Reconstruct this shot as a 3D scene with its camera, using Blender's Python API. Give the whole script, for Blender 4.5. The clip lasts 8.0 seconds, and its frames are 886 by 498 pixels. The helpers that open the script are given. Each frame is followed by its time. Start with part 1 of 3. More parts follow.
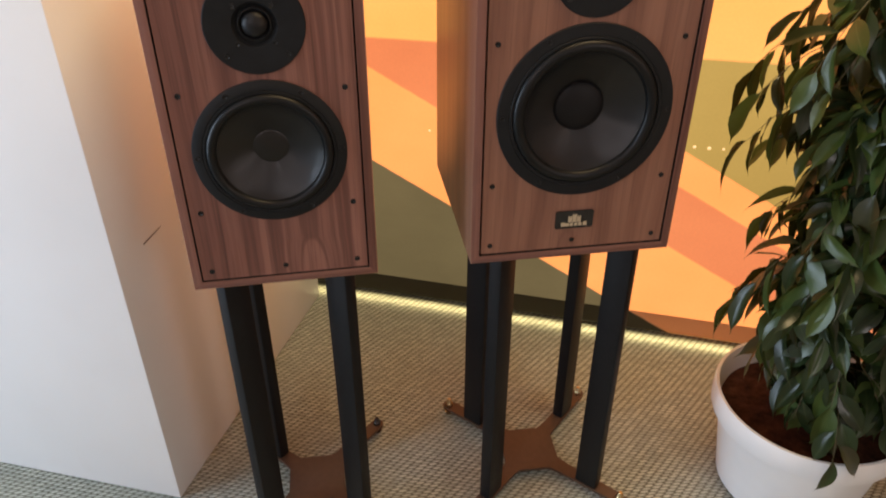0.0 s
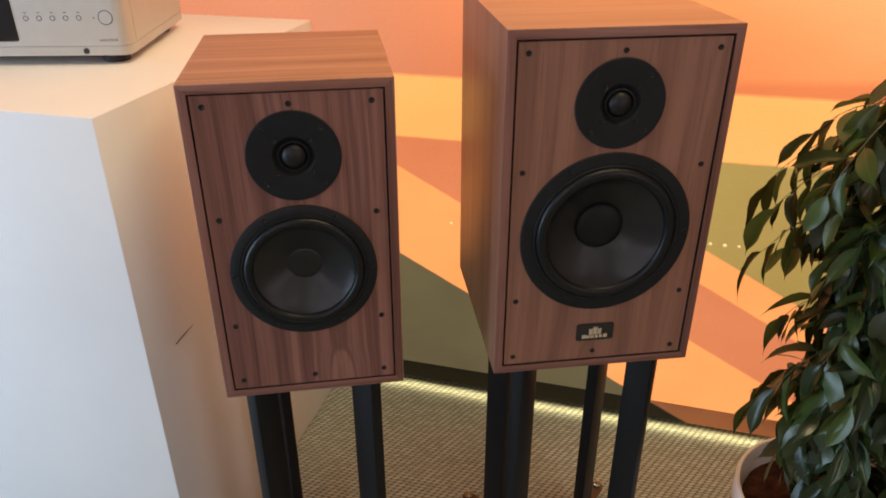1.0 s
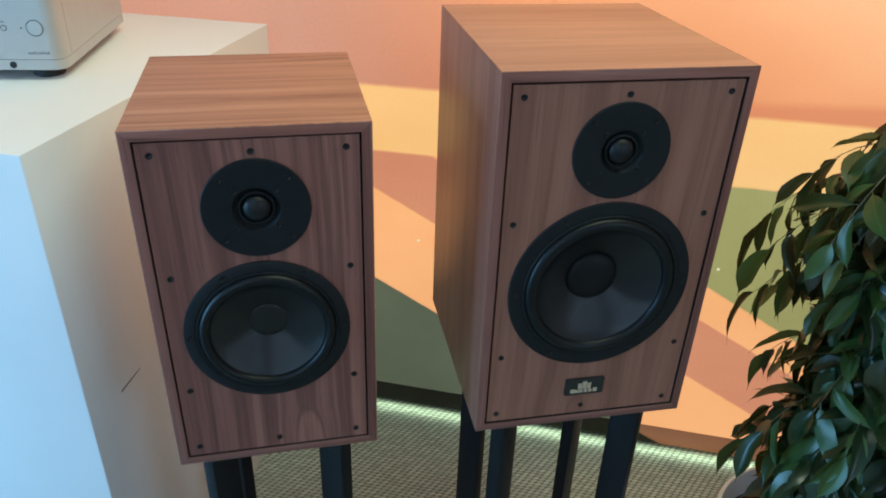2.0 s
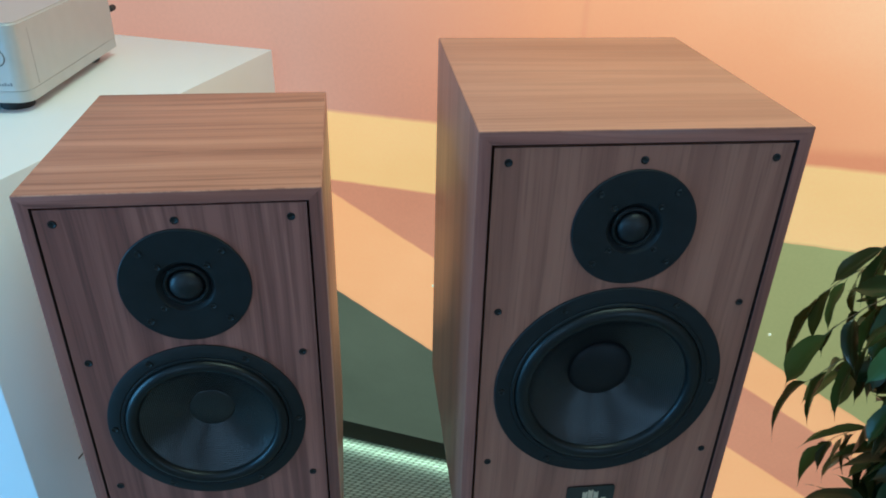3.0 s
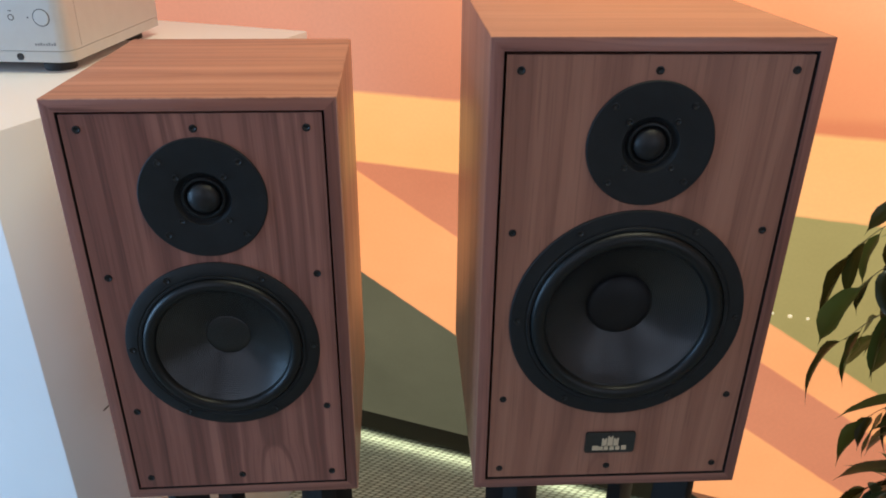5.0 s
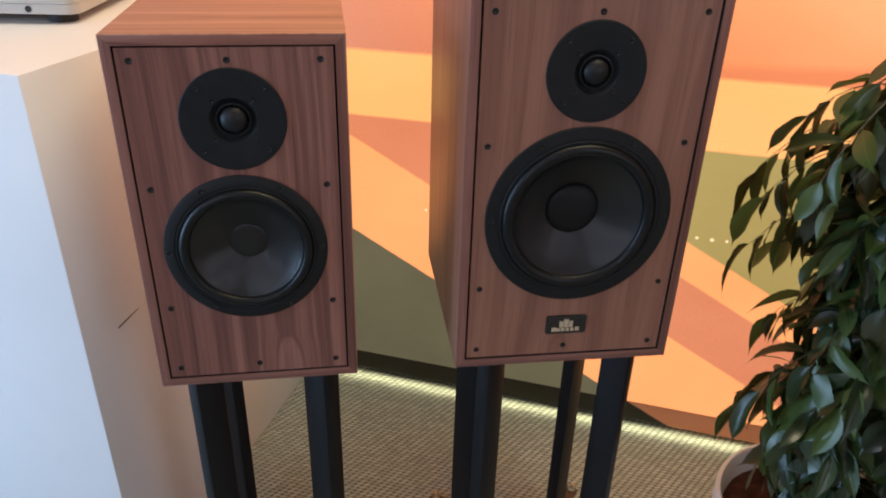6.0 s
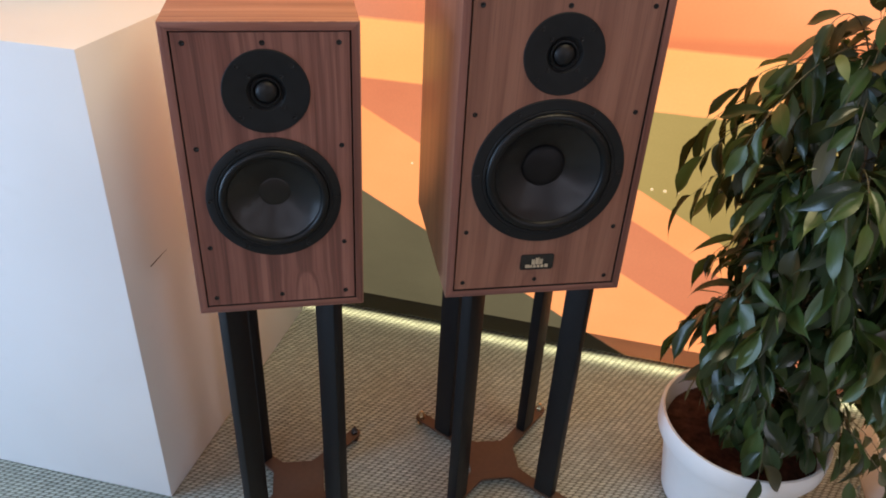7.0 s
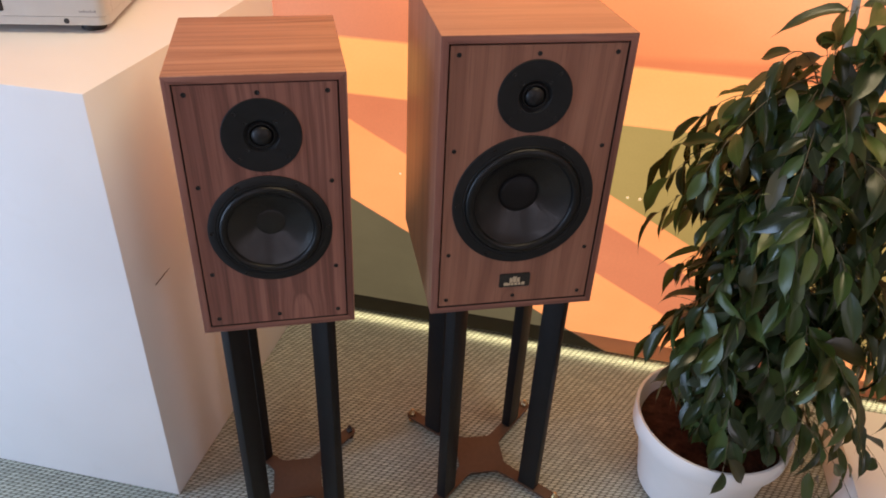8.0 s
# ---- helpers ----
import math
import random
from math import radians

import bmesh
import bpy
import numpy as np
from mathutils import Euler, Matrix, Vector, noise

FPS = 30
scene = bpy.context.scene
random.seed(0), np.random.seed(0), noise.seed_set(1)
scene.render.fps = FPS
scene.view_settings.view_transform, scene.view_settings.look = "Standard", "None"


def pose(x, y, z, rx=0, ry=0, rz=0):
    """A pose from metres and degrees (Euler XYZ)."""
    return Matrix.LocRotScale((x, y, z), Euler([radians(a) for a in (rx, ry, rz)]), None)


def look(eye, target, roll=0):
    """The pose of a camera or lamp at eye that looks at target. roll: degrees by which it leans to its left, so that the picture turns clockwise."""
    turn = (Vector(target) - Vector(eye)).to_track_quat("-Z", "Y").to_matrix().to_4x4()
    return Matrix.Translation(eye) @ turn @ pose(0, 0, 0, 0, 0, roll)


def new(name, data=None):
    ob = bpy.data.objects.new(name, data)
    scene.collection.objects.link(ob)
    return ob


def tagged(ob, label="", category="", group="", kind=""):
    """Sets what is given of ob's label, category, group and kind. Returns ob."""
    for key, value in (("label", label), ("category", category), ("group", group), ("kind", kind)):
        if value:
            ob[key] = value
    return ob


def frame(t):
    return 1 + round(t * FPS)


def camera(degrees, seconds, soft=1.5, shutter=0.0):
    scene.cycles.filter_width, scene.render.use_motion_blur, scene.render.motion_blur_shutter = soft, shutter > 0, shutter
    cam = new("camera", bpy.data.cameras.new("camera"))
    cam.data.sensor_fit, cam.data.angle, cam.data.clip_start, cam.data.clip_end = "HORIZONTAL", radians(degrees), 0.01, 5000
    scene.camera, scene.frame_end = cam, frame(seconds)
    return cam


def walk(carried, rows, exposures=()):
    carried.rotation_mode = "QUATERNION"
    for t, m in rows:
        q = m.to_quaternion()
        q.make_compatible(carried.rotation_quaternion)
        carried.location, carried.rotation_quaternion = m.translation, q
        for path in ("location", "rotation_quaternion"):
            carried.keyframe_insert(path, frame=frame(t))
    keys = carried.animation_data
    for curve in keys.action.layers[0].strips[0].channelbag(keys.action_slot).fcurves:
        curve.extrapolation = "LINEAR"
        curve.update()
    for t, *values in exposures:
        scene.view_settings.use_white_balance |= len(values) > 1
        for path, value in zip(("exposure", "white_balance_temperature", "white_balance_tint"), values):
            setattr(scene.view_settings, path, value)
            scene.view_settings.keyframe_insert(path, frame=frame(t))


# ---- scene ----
cam = camera(61.69, 8.0, soft=1.8, shutter=0.3)
PATH = [
    (0, (0.1144, 0.0689, 1.156), (-0.3811, 1.6839, 0.0855), 0.11),
    (0.5, (0.1051, 0.066, 1.1885), (-0.4297, 1.7321, 0.22), -0.1),
    (1, (0.0978, 0.0704, 1.2411), (-0.4569, 1.7468, 0.3019), -0.02),
    (1.2, (0.0939, 0.0843, 1.2593), (-0.4567, 1.7486, 0.2966), 0.21),
    (2.3, (0.0125, 0.2446, 1.2796), (-0.3816, 1.9345, 0.2852), 2.45),
    (2.5, (0.0185, 0.2958, 1.2798), (-0.3954, 1.9819, 0.287), 2.63),
    (3, (0.0598, 0.3588, 1.2742), (-0.5128, 2.0082, 0.2987), 1.5),
    (3.5, (0.0776, 0.3684, 1.2646), (-0.5867, 1.9914, 0.303), 0.72),
    (4, (0.0853, 0.3614, 1.231), (-0.6204, 1.9874, 0.3047), 0.49),
    (4.2, (0.0873, 0.3538, 1.2207), (-0.6235, 1.9888, 0.3143), 0.53),
    (5.3, (0.1089, 0.2914, 1.1717), (-0.5705, 1.9527, 0.2893), 0.42),
    (5.5, (0.1113, 0.2573, 1.1749), (-0.5274, 1.9265, 0.2771), 0.76),
    (6, (0.1188, 0.1456, 1.1832), (-0.4185, 1.8255, 0.2403), 1.7),
    (6.5, (0.1303, 0.0407, 1.2159), (-0.3468, 1.7185, 0.2374), 2.67),
    (7, (0.1371, -0.0213, 1.2732), (-0.2997, 1.6171, 0.2126), 3.22),
    (7.5, (0.1529, -0.0321, 1.3515), (-0.2624, 1.5676, 0.2252), 2.65),
    (8, (0.1602, -0.0571, 1.3841), (-0.2507, 1.5549, 0.2738), 2.77),
]
TONE = [(0, 0.18, 7700, 26), (0.6, 0.08, 7500, 26), (1.2, -0.02, 6700, 18), (2.5, -0.02, 4100, -12), (4.2, -0.09, 4250, -11), (5.4, 0.05, 5950, 20), (6.5, 0.12, 6050, 20), (8, 0.03, 6600, 28)]
walk(cam, [(t, look(eye, target, roll)) for t, eye, target, roll in PATH], TONE)

# ---- light ----
world = bpy.data.worlds.new("sky")
scene.world = world
world.use_nodes = True
wn = world.node_tree.nodes
sky = wn.new("ShaderNodeTexSky")
sky.sky_type, sky.sun_disc, sky.sun_elevation, sky.sun_rotation = "NISHITA", False, radians(38), radians(200)
world.node_tree.links.new(sky.outputs[0], wn["Background"].inputs[0])
wn["Background"].inputs[1].default_value = 0.12


def lamp(name, place, target, size, power, colour, spread=180):
    data = bpy.data.lights.new(name, "AREA")
    data.shape, data.size, data.size_y = "RECTANGLE", *size
    data.energy, data.color, data.spread = power, colour, radians(spread)
    ob = new(name, data)
    ob.matrix_world = look(place, target)
    return ob


ROOM = (-2.6, 3.2, -3.0, 1.75, 2.7)
lamp("window_light", (-2.52, -0.75, 0.92), (0.0, 0.3, 0.6), (1.3, 1.5), 66, (0.46, 0.74, 1.0))
lamp("ceiling_light", (0.35, 0.98, 2.62), (0.35, 1.0, 0.0), (1.2, 0.6), 27, (1.0, 0.88, 0.50))
lamp("south_window_light", (-0.3, -2.92, 2.1), (-0.2, 0.9, 0.8), (1.4, 0.6), 14, (0.90, 0.95, 1.0))
lamp("east_window_light", (3.12, -1.5, 1.5), (0.0, 0.8, 0.7), (1.0, 1.2), 13, (0.95, 0.97, 1.0))

# ---- materials ----


class Mat:
    """A node material with a few shorthands."""

    def __init__(self, name, rough=0.5, metal=0.0, spec=0.5):
        self.m = bpy.data.materials.new(name)
        self.m.use_nodes = True
        self.t = self.m.node_tree
        self.b = self.t.nodes["Principled BSDF"]
        self.b.inputs["Roughness"].default_value = rough
        self.b.inputs["Metallic"].default_value = metal
        self.b.inputs["Specular IOR Level"].default_value = spec
        self.co = self.t.nodes.new("ShaderNodeTexCoord").outputs["Object"]

    def put(self, socket, value):
        if isinstance(value, bpy.types.NodeSocket):
            self.t.links.new(value, socket)
        else:
            socket.default_value = value

    def math(self, op, a, b=0.0, c=0.0, clamp=False):
        n = self.t.nodes.new("ShaderNodeMath")
        n.operation, n.use_clamp = op, clamp
        for s, v in zip(n.inputs, (a, b, c)):
            self.put(s, v)
        return n.outputs[0]

    def mapping(self, scale=(1, 1, 1), place=(0, 0, 0), turn=(0, 0, 0), vector=None):
        n = self.t.nodes.new("ShaderNodeMapping")
        self.put(n.inputs[0], vector or self.co)
        n.inputs[1].default_value, n.inputs[2].default_value, n.inputs[3].default_value = place, turn, scale
        return n.outputs[0]

    def noise(self, scale, vector=None, detail=4.0, rough=0.55, distortion=0.0):
        n = self.t.nodes.new("ShaderNodeTexNoise")
        self.put(n.inputs["Vector"], vector or self.co)
        n.inputs["Scale"].default_value, n.inputs["Detail"].default_value = scale, detail
        n.inputs["Roughness"].default_value, n.inputs["Distortion"].default_value = rough, distortion
        return n.outputs[0]

    def ramp(self, fac, *stops):
        n = self.t.nodes.new("ShaderNodeValToRGB")
        e = n.color_ramp.elements
        while len(e) < len(stops):
            e.new(0.5)
        for k, (p, c) in zip(e, stops):
            k.position, k.color = p, (*c, 1) if len(c) == 3 else c
        self.put(n.inputs[0], fac)
        return n.outputs[0]

    def mix(self, fac, a, b, mode="MIX"):
        n = self.t.nodes.new("ShaderNodeMix")
        n.data_type, n.blend_type = "RGBA", mode
        for i, v in ((0, fac), (6, a), (7, b)):
            self.put(n.inputs[i], (*v, 1) if isinstance(v, tuple) and len(v) == 3 else v)
        return n.outputs[2]

    def parts(self, vector=None):
        n = self.t.nodes.new("ShaderNodeSeparateXYZ")
        self.put(n.inputs[0], vector or self.co)
        return n.outputs

    def random(self):
        return self.t.nodes.new("ShaderNodeObjectInfo").outputs["Random"]

    def colour(self, v):
        self.put(self.b.inputs["Base Color"], (*v, 1) if isinstance(v, tuple) else v)
        return self

    def rough(self, v):
        self.put(self.b.inputs["Roughness"], v)
        return self

    def bump(self, height, strength=0.2, distance=0.001):
        n = self.t.nodes.new("ShaderNodeBump")
        n.inputs["Strength"].default_value, n.inputs["Distance"].default_value = strength, distance
        self.put(n.inputs["Height"], height)
        self.t.links.new(n.outputs[0], self.b.inputs["Normal"])
        return self


def veneer(name, light, mid, dark, along, shift, heart, figure=0.6):
    """Walnut veneer, its grain along the x or z axis of the cabinet. heart: where the growth rings centre
    across the board, how deep under the face at most and how fast they sink along it."""
    k = Mat(name, 0.36, spec=0.36)
    x, y, z = k.parts()
    run, across = (z, k.math("ADD", x, y)) if along == "z" else (x, k.math("ADD", y, z))
    sway = k.noise(2.6, k.mapping((1, 1, 0.45) if along == "z" else (0.45, 1, 1), shift), 2)
    jitter = k.noise(1, k.mapping((40, 40, 3) if along == "z" else (3, 40, 40), shift), 2)
    u = k.math("SUBTRACT", across, heart[0])
    u = k.math("ADD", u, k.math("MULTIPLY_ADD", sway, 0.07, -0.035))
    u = k.math("ADD", u, k.math("MULTIPLY_ADD", jitter, 0.006, -0.003))
    deep = k.math("MINIMUM", k.math("MULTIPLY", run, heart[2]), heart[1])
    r = k.math("SQRT", k.math("ADD", k.math("MULTIPLY", u, u), k.math("MULTIPLY", deep, deep)))

    def rings(freq, drift, detail):
        n = k.t.nodes.new("ShaderNodeCombineXYZ")
        k.put(n.inputs[0], k.math("MULTIPLY_ADD", r, freq, shift[0] * 7))
        k.put(n.inputs[1], k.math("MULTIPLY", run, drift))
        n.inputs[2].default_value = shift[1] * 5
        return k.noise(1, n.outputs[0], detail, 0.6)

    def stretch(a, b):
        return (a, a, b) if along == "z" else (b, a, a)

    broad, lines = rings(24, 0.7, 2), rings(105, 1.3, 3)
    pores = k.noise(1, k.mapping(stretch(260, 6), shift), 3, 0.7)
    flecks = k.noise(1, k.mapping(stretch(420, 26), shift), 2, 0.6)
    soft = tuple(0.5 * d + 0.5 * m for d, m in zip(dark, mid))
    col = k.ramp(broad, (0.32, soft), (0.45, mid), (0.60, light), (0.72, mid))
    col = k.mix(k.math("MULTIPLY", k.ramp(lines, (0.36, (1, 1, 1)), (0.50, (0, 0, 0))), figure), col, dark)
    col = k.mix(k.math("MULTIPLY", k.ramp(lines, (0.56, (0, 0, 0)), (0.68, (1, 1, 1))), figure * 0.6), col, light)
    col = k.mix(k.math("MULTIPLY", k.ramp(pores, (0.34, (1, 1, 1)), (0.48, (0, 0, 0))), 0.32), col, tuple(v * 0.55 for v in dark))
    col = k.mix(k.math("MULTIPLY", k.ramp(flecks, (0.60, (0, 0, 0)), (0.75, (1, 1, 1))), 0.10), col, light)
    k.colour(col).rough(k.math("MULTIPLY_ADD", pores, 0.2, 0.27)).bump(pores, 0.12, 0.0006)
    return k.m


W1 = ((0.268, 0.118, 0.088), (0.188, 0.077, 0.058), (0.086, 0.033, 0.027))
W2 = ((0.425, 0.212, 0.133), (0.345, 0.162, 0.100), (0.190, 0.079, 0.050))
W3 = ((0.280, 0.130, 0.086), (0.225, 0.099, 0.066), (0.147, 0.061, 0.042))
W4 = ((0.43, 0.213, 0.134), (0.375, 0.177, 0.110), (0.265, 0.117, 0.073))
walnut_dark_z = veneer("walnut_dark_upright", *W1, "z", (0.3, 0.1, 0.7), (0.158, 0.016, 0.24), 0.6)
# Small cabinet's top: the walnut made paler, light from above put into its colour.
walnut_lit_small_x = veneer("walnut_lit_level_small", *W2, "x", (1.3, 0.4, 0.2), (0.52, 0.012, 0.10), 0.72)
walnut_rail = veneer("walnut_rail", *W1, "x", (2.9, 1.4, 4.2), (0.30, 0.05, 0.10), 0.6)
walnut_z = veneer("walnut_upright", *W2, "z", (5.1, 2.2, 0.1), (0.40, 0.03, 0.05), 0.5)
# Large cabinet's front and sides: walnut darkened for the shade on upright faces.
walnut_shaded_z = veneer("walnut_shaded_upright", *W3, "z", (9.3, 0.8, 2.6), (0.145, 0.020, 0.26), 0.36)
# Large cabinet's top: paler copy with overhead and mural light in the colour.
walnut_lit_large_x = veneer("walnut_lit_level_large", *W4, "x", (7.7, 3.4, 0.9), (0.62, 0.014, 0.10), 0.5)


def plain(name, colour, rough, metal=0.0, spec=0.5, vary=0.12, scale=30, bump=0.05):
    k = Mat(name, rough, metal, spec)
    n = k.noise(scale, None, 5)
    fine = k.noise(scale * 9, None, 3)
    a = tuple(c * (1 - vary) for c in colour)
    b = tuple(min(1, c * (1 + vary)) for c in colour)
    k.colour(k.ramp(n, (0.3, a), (0.7, b))).rough(k.math("MULTIPLY_ADD", n, 0.12, rough - 0.06))
    return k.bump(fine, bump, 0.0008).m


black_groove = plain("black_groove", (0.012, 0.006, 0.006), 0.7)
baffle_black = plain("driver_black", (0.009, 0.010, 0.011), 0.55, spec=0.2, vary=0.2, bump=0.12, scale=60)
rubber = plain("surround_rubber", (0.005, 0.0055, 0.006), 0.38, spec=0.26, vary=0.15, scale=20)
cap_black = plain("cap_black", (0.009, 0.009, 0.010), 0.5, spec=0.2)
dome_silk = plain("dome_silk", (0.007, 0.007, 0.008), 0.46, spec=0.3, vary=0.2, scale=200, bump=0.1)
screw_steel = plain("screw_black", (0.006, 0.006, 0.006), 0.38, spec=0.3)
brass = plain("brass", (0.55, 0.40, 0.22), 0.3, 1.0)
dark_metal = plain("dark_metal", (0.05, 0.04, 0.035), 0.35, 0.8)
gilt = plain("gilt_print", (0.50, 0.40, 0.27), 0.45, 0.2)
badge_black = plain("badge_black", (0.012, 0.012, 0.013), 0.25)
stand_black = plain("stand_paint", (0.008, 0.008, 0.009), 0.45, spec=0.2, vary=0.15, scale=90, bump=0.15)
stand_brown = plain("base_paint", (0.08, 0.046, 0.031), 0.5, 0.15, vary=0.12, scale=90, bump=0.12)
pot_white = plain("pot_plastic", (0.78, 0.78, 0.78), 0.38, vary=0.03, scale=12, bump=0.04)
stake_grey = plain("stake_plastic", (0.26, 0.29, 0.29), 0.5, vary=0.1)
bark = plain("bark", (0.23, 0.16, 0.10), 0.8, vary=0.35, scale=70, bump=0.6)
twig_green = plain("twig_bark", (0.11, 0.09, 0.045), 0.6, vary=0.3, scale=90, bump=0.3)
amp_silver = plain("silver_paint", (0.50, 0.505, 0.49), 0.34, 0.25, vary=0.03, scale=40, bump=0.05)
amp_line = plain("dark_print", (0.06, 0.06, 0.06), 0.5)
amp_grey = plain("grey_print", (0.22, 0.22, 0.22), 0.5)
amp_glass = plain("display_glass", (0.012, 0.012, 0.014), 0.12)
amp_foot = plain("foot_rubber", (0.015, 0.015, 0.015), 0.6)
scratch_dark = plain("scratch", (0.06, 0.05, 0.045), 0.8)


def cone_material():
    """Woven fibre under clear resin: the two thread directions each stretch the gloss across themselves."""
    k = Mat("woven_cone", 0.22, spec=0.5)
    x, y, z = k.parts()
    a = k.math("SINE", k.math("MULTIPLY", k.math("ADD", x, z), 1900))
    b = k.math("SINE", k.math("MULTIPLY", k.math("SUBTRACT", x, z), 1900))
    weave = k.math("MULTIPLY", a, b)
    over = k.math("GREATER_THAN", weave, 0.0)
    thread = k.mix(over, (0.707, 0.0, 0.707), (0.707, 0.0, -0.707))
    turn = k.t.nodes.new("ShaderNodeVectorTransform")
    turn.vector_type, turn.convert_from, turn.convert_to = "VECTOR", "OBJECT", "WORLD"
    k.put(turn.inputs[0], thread)
    k.t.links.new(turn.outputs[0], k.b.inputs["Tangent"])
    k.b.inputs["Anisotropic"].default_value = 0.75
    k.rough(k.math("MULTIPLY_ADD", over, 0.2, 0.15))
    k.colour(k.ramp(k.math("MULTIPLY_ADD", weave, 0.5, 0.5), (0.2, (0.003, 0.003, 0.004)), (0.8, (0.010, 0.010, 0.011))))
    return k.bump(weave, 0.3, 0.0003).m


woven = cone_material()


def white_paint():
    k = Mat("white_paint", 0.45, spec=0.35)
    big, mid, fine = k.noise(2.2, None, 3), k.noise(14, None, 4), k.noise(240, None, 2)
    col = k.ramp(big, (0.35, (0.755, 0.755, 0.75)), (0.65, (0.80, 0.80, 0.795)))
    col = k.mix(k.math("MULTIPLY", k.ramp(mid, (0.6, (0, 0, 0)), (0.75, (1, 1, 1))), 0.25), col, (0.72, 0.70, 0.67))
    return k.colour(col).bump(fine, 0.08, 0.0006).m


counter_white = white_paint()
wall_paint = plain("wall_paint", (0.62, 0.58, 0.54), 0.7, vary=0.04, scale=3)
ceiling_paint = plain("ceiling_paint", (0.66, 0.65, 0.63), 0.8, vary=0.03, scale=3)


def carpet_material():
    k = Mat("woven_carpet", 0.95, spec=0.15)
    turned = k.mapping(turn=(0, 0, radians(-4)))
    warp = k.noise(130, None, 2)
    n = k.t.nodes.new("ShaderNodeVectorMath")
    n.operation = "MULTIPLY_ADD"
    k.put(n.inputs[0], warp)
    n.inputs[1].default_value = (0.0036, 0.0026, 0.0)
    k.put(n.inputs[2], turned)
    x, y, z = k.parts(n.outputs[0])
    row = k.math("DIVIDE", y, 0.0086)
    step = k.math("FLOOR", row)
    lean = k.math("MULTIPLY_ADD", k.math("FRACT", row), -0.8, k.math("MULTIPLY", step, -0.32))
    lane = k.math("ADD", k.math("DIVIDE", x, 0.0142), lean)
    fx = k.math("MULTIPLY", k.math("SUBTRACT", k.math("MULTIPLY", k.math("FRACT", lane), 2), 1), 1.15)
    fy = k.math("SUBTRACT", k.math("MULTIPLY", k.math("FRACT", row), 2), 1)
    loop = k.math("SUBTRACT", 1.0, k.math("ADD", k.math("POWER", k.math("ABSOLUTE", fx), 3.2), k.math("POWER", k.math("ABSOLUTE", fy), 2.6)), clamp=True)
    cell = k.t.nodes.new("ShaderNodeTexWhiteNoise")
    both = k.t.nodes.new("ShaderNodeCombineXYZ")
    k.put(both.inputs[0], k.math("FLOOR", lane))
    k.put(both.inputs[1], step)
    k.put(cell.inputs[0], both.outputs[0])
    tuft = k.ramp(cell.outputs[0], (0.0, (0.37, 0.415, 0.375)), (0.5, (0.46, 0.51, 0.46)), (1.0, (0.55, 0.60, 0.535)))
    col = k.mix(k.ramp(loop, (0.08, (0, 0, 0)), (0.66, (1, 1, 1))), (0.125, 0.130, 0.108), tuft)
    col = k.mix(k.ramp(k.noise(7, None, 4), (0.35, (0, 0, 0)), (0.65, (0.25, 0.25, 0.25))), col, (0.33, 0.36, 0.30))
    col = k.mix(k.math("MULTIPLY", k.noise(260, None, 3), 0.25), col, (0.15, 0.17, 0.125))
    return k.colour(col).bump(k.math("ADD", loop, k.math("MULTIPLY", k.noise(900, None, 2), 0.3)), 0.4, 0.003).m


carpet = carpet_material()


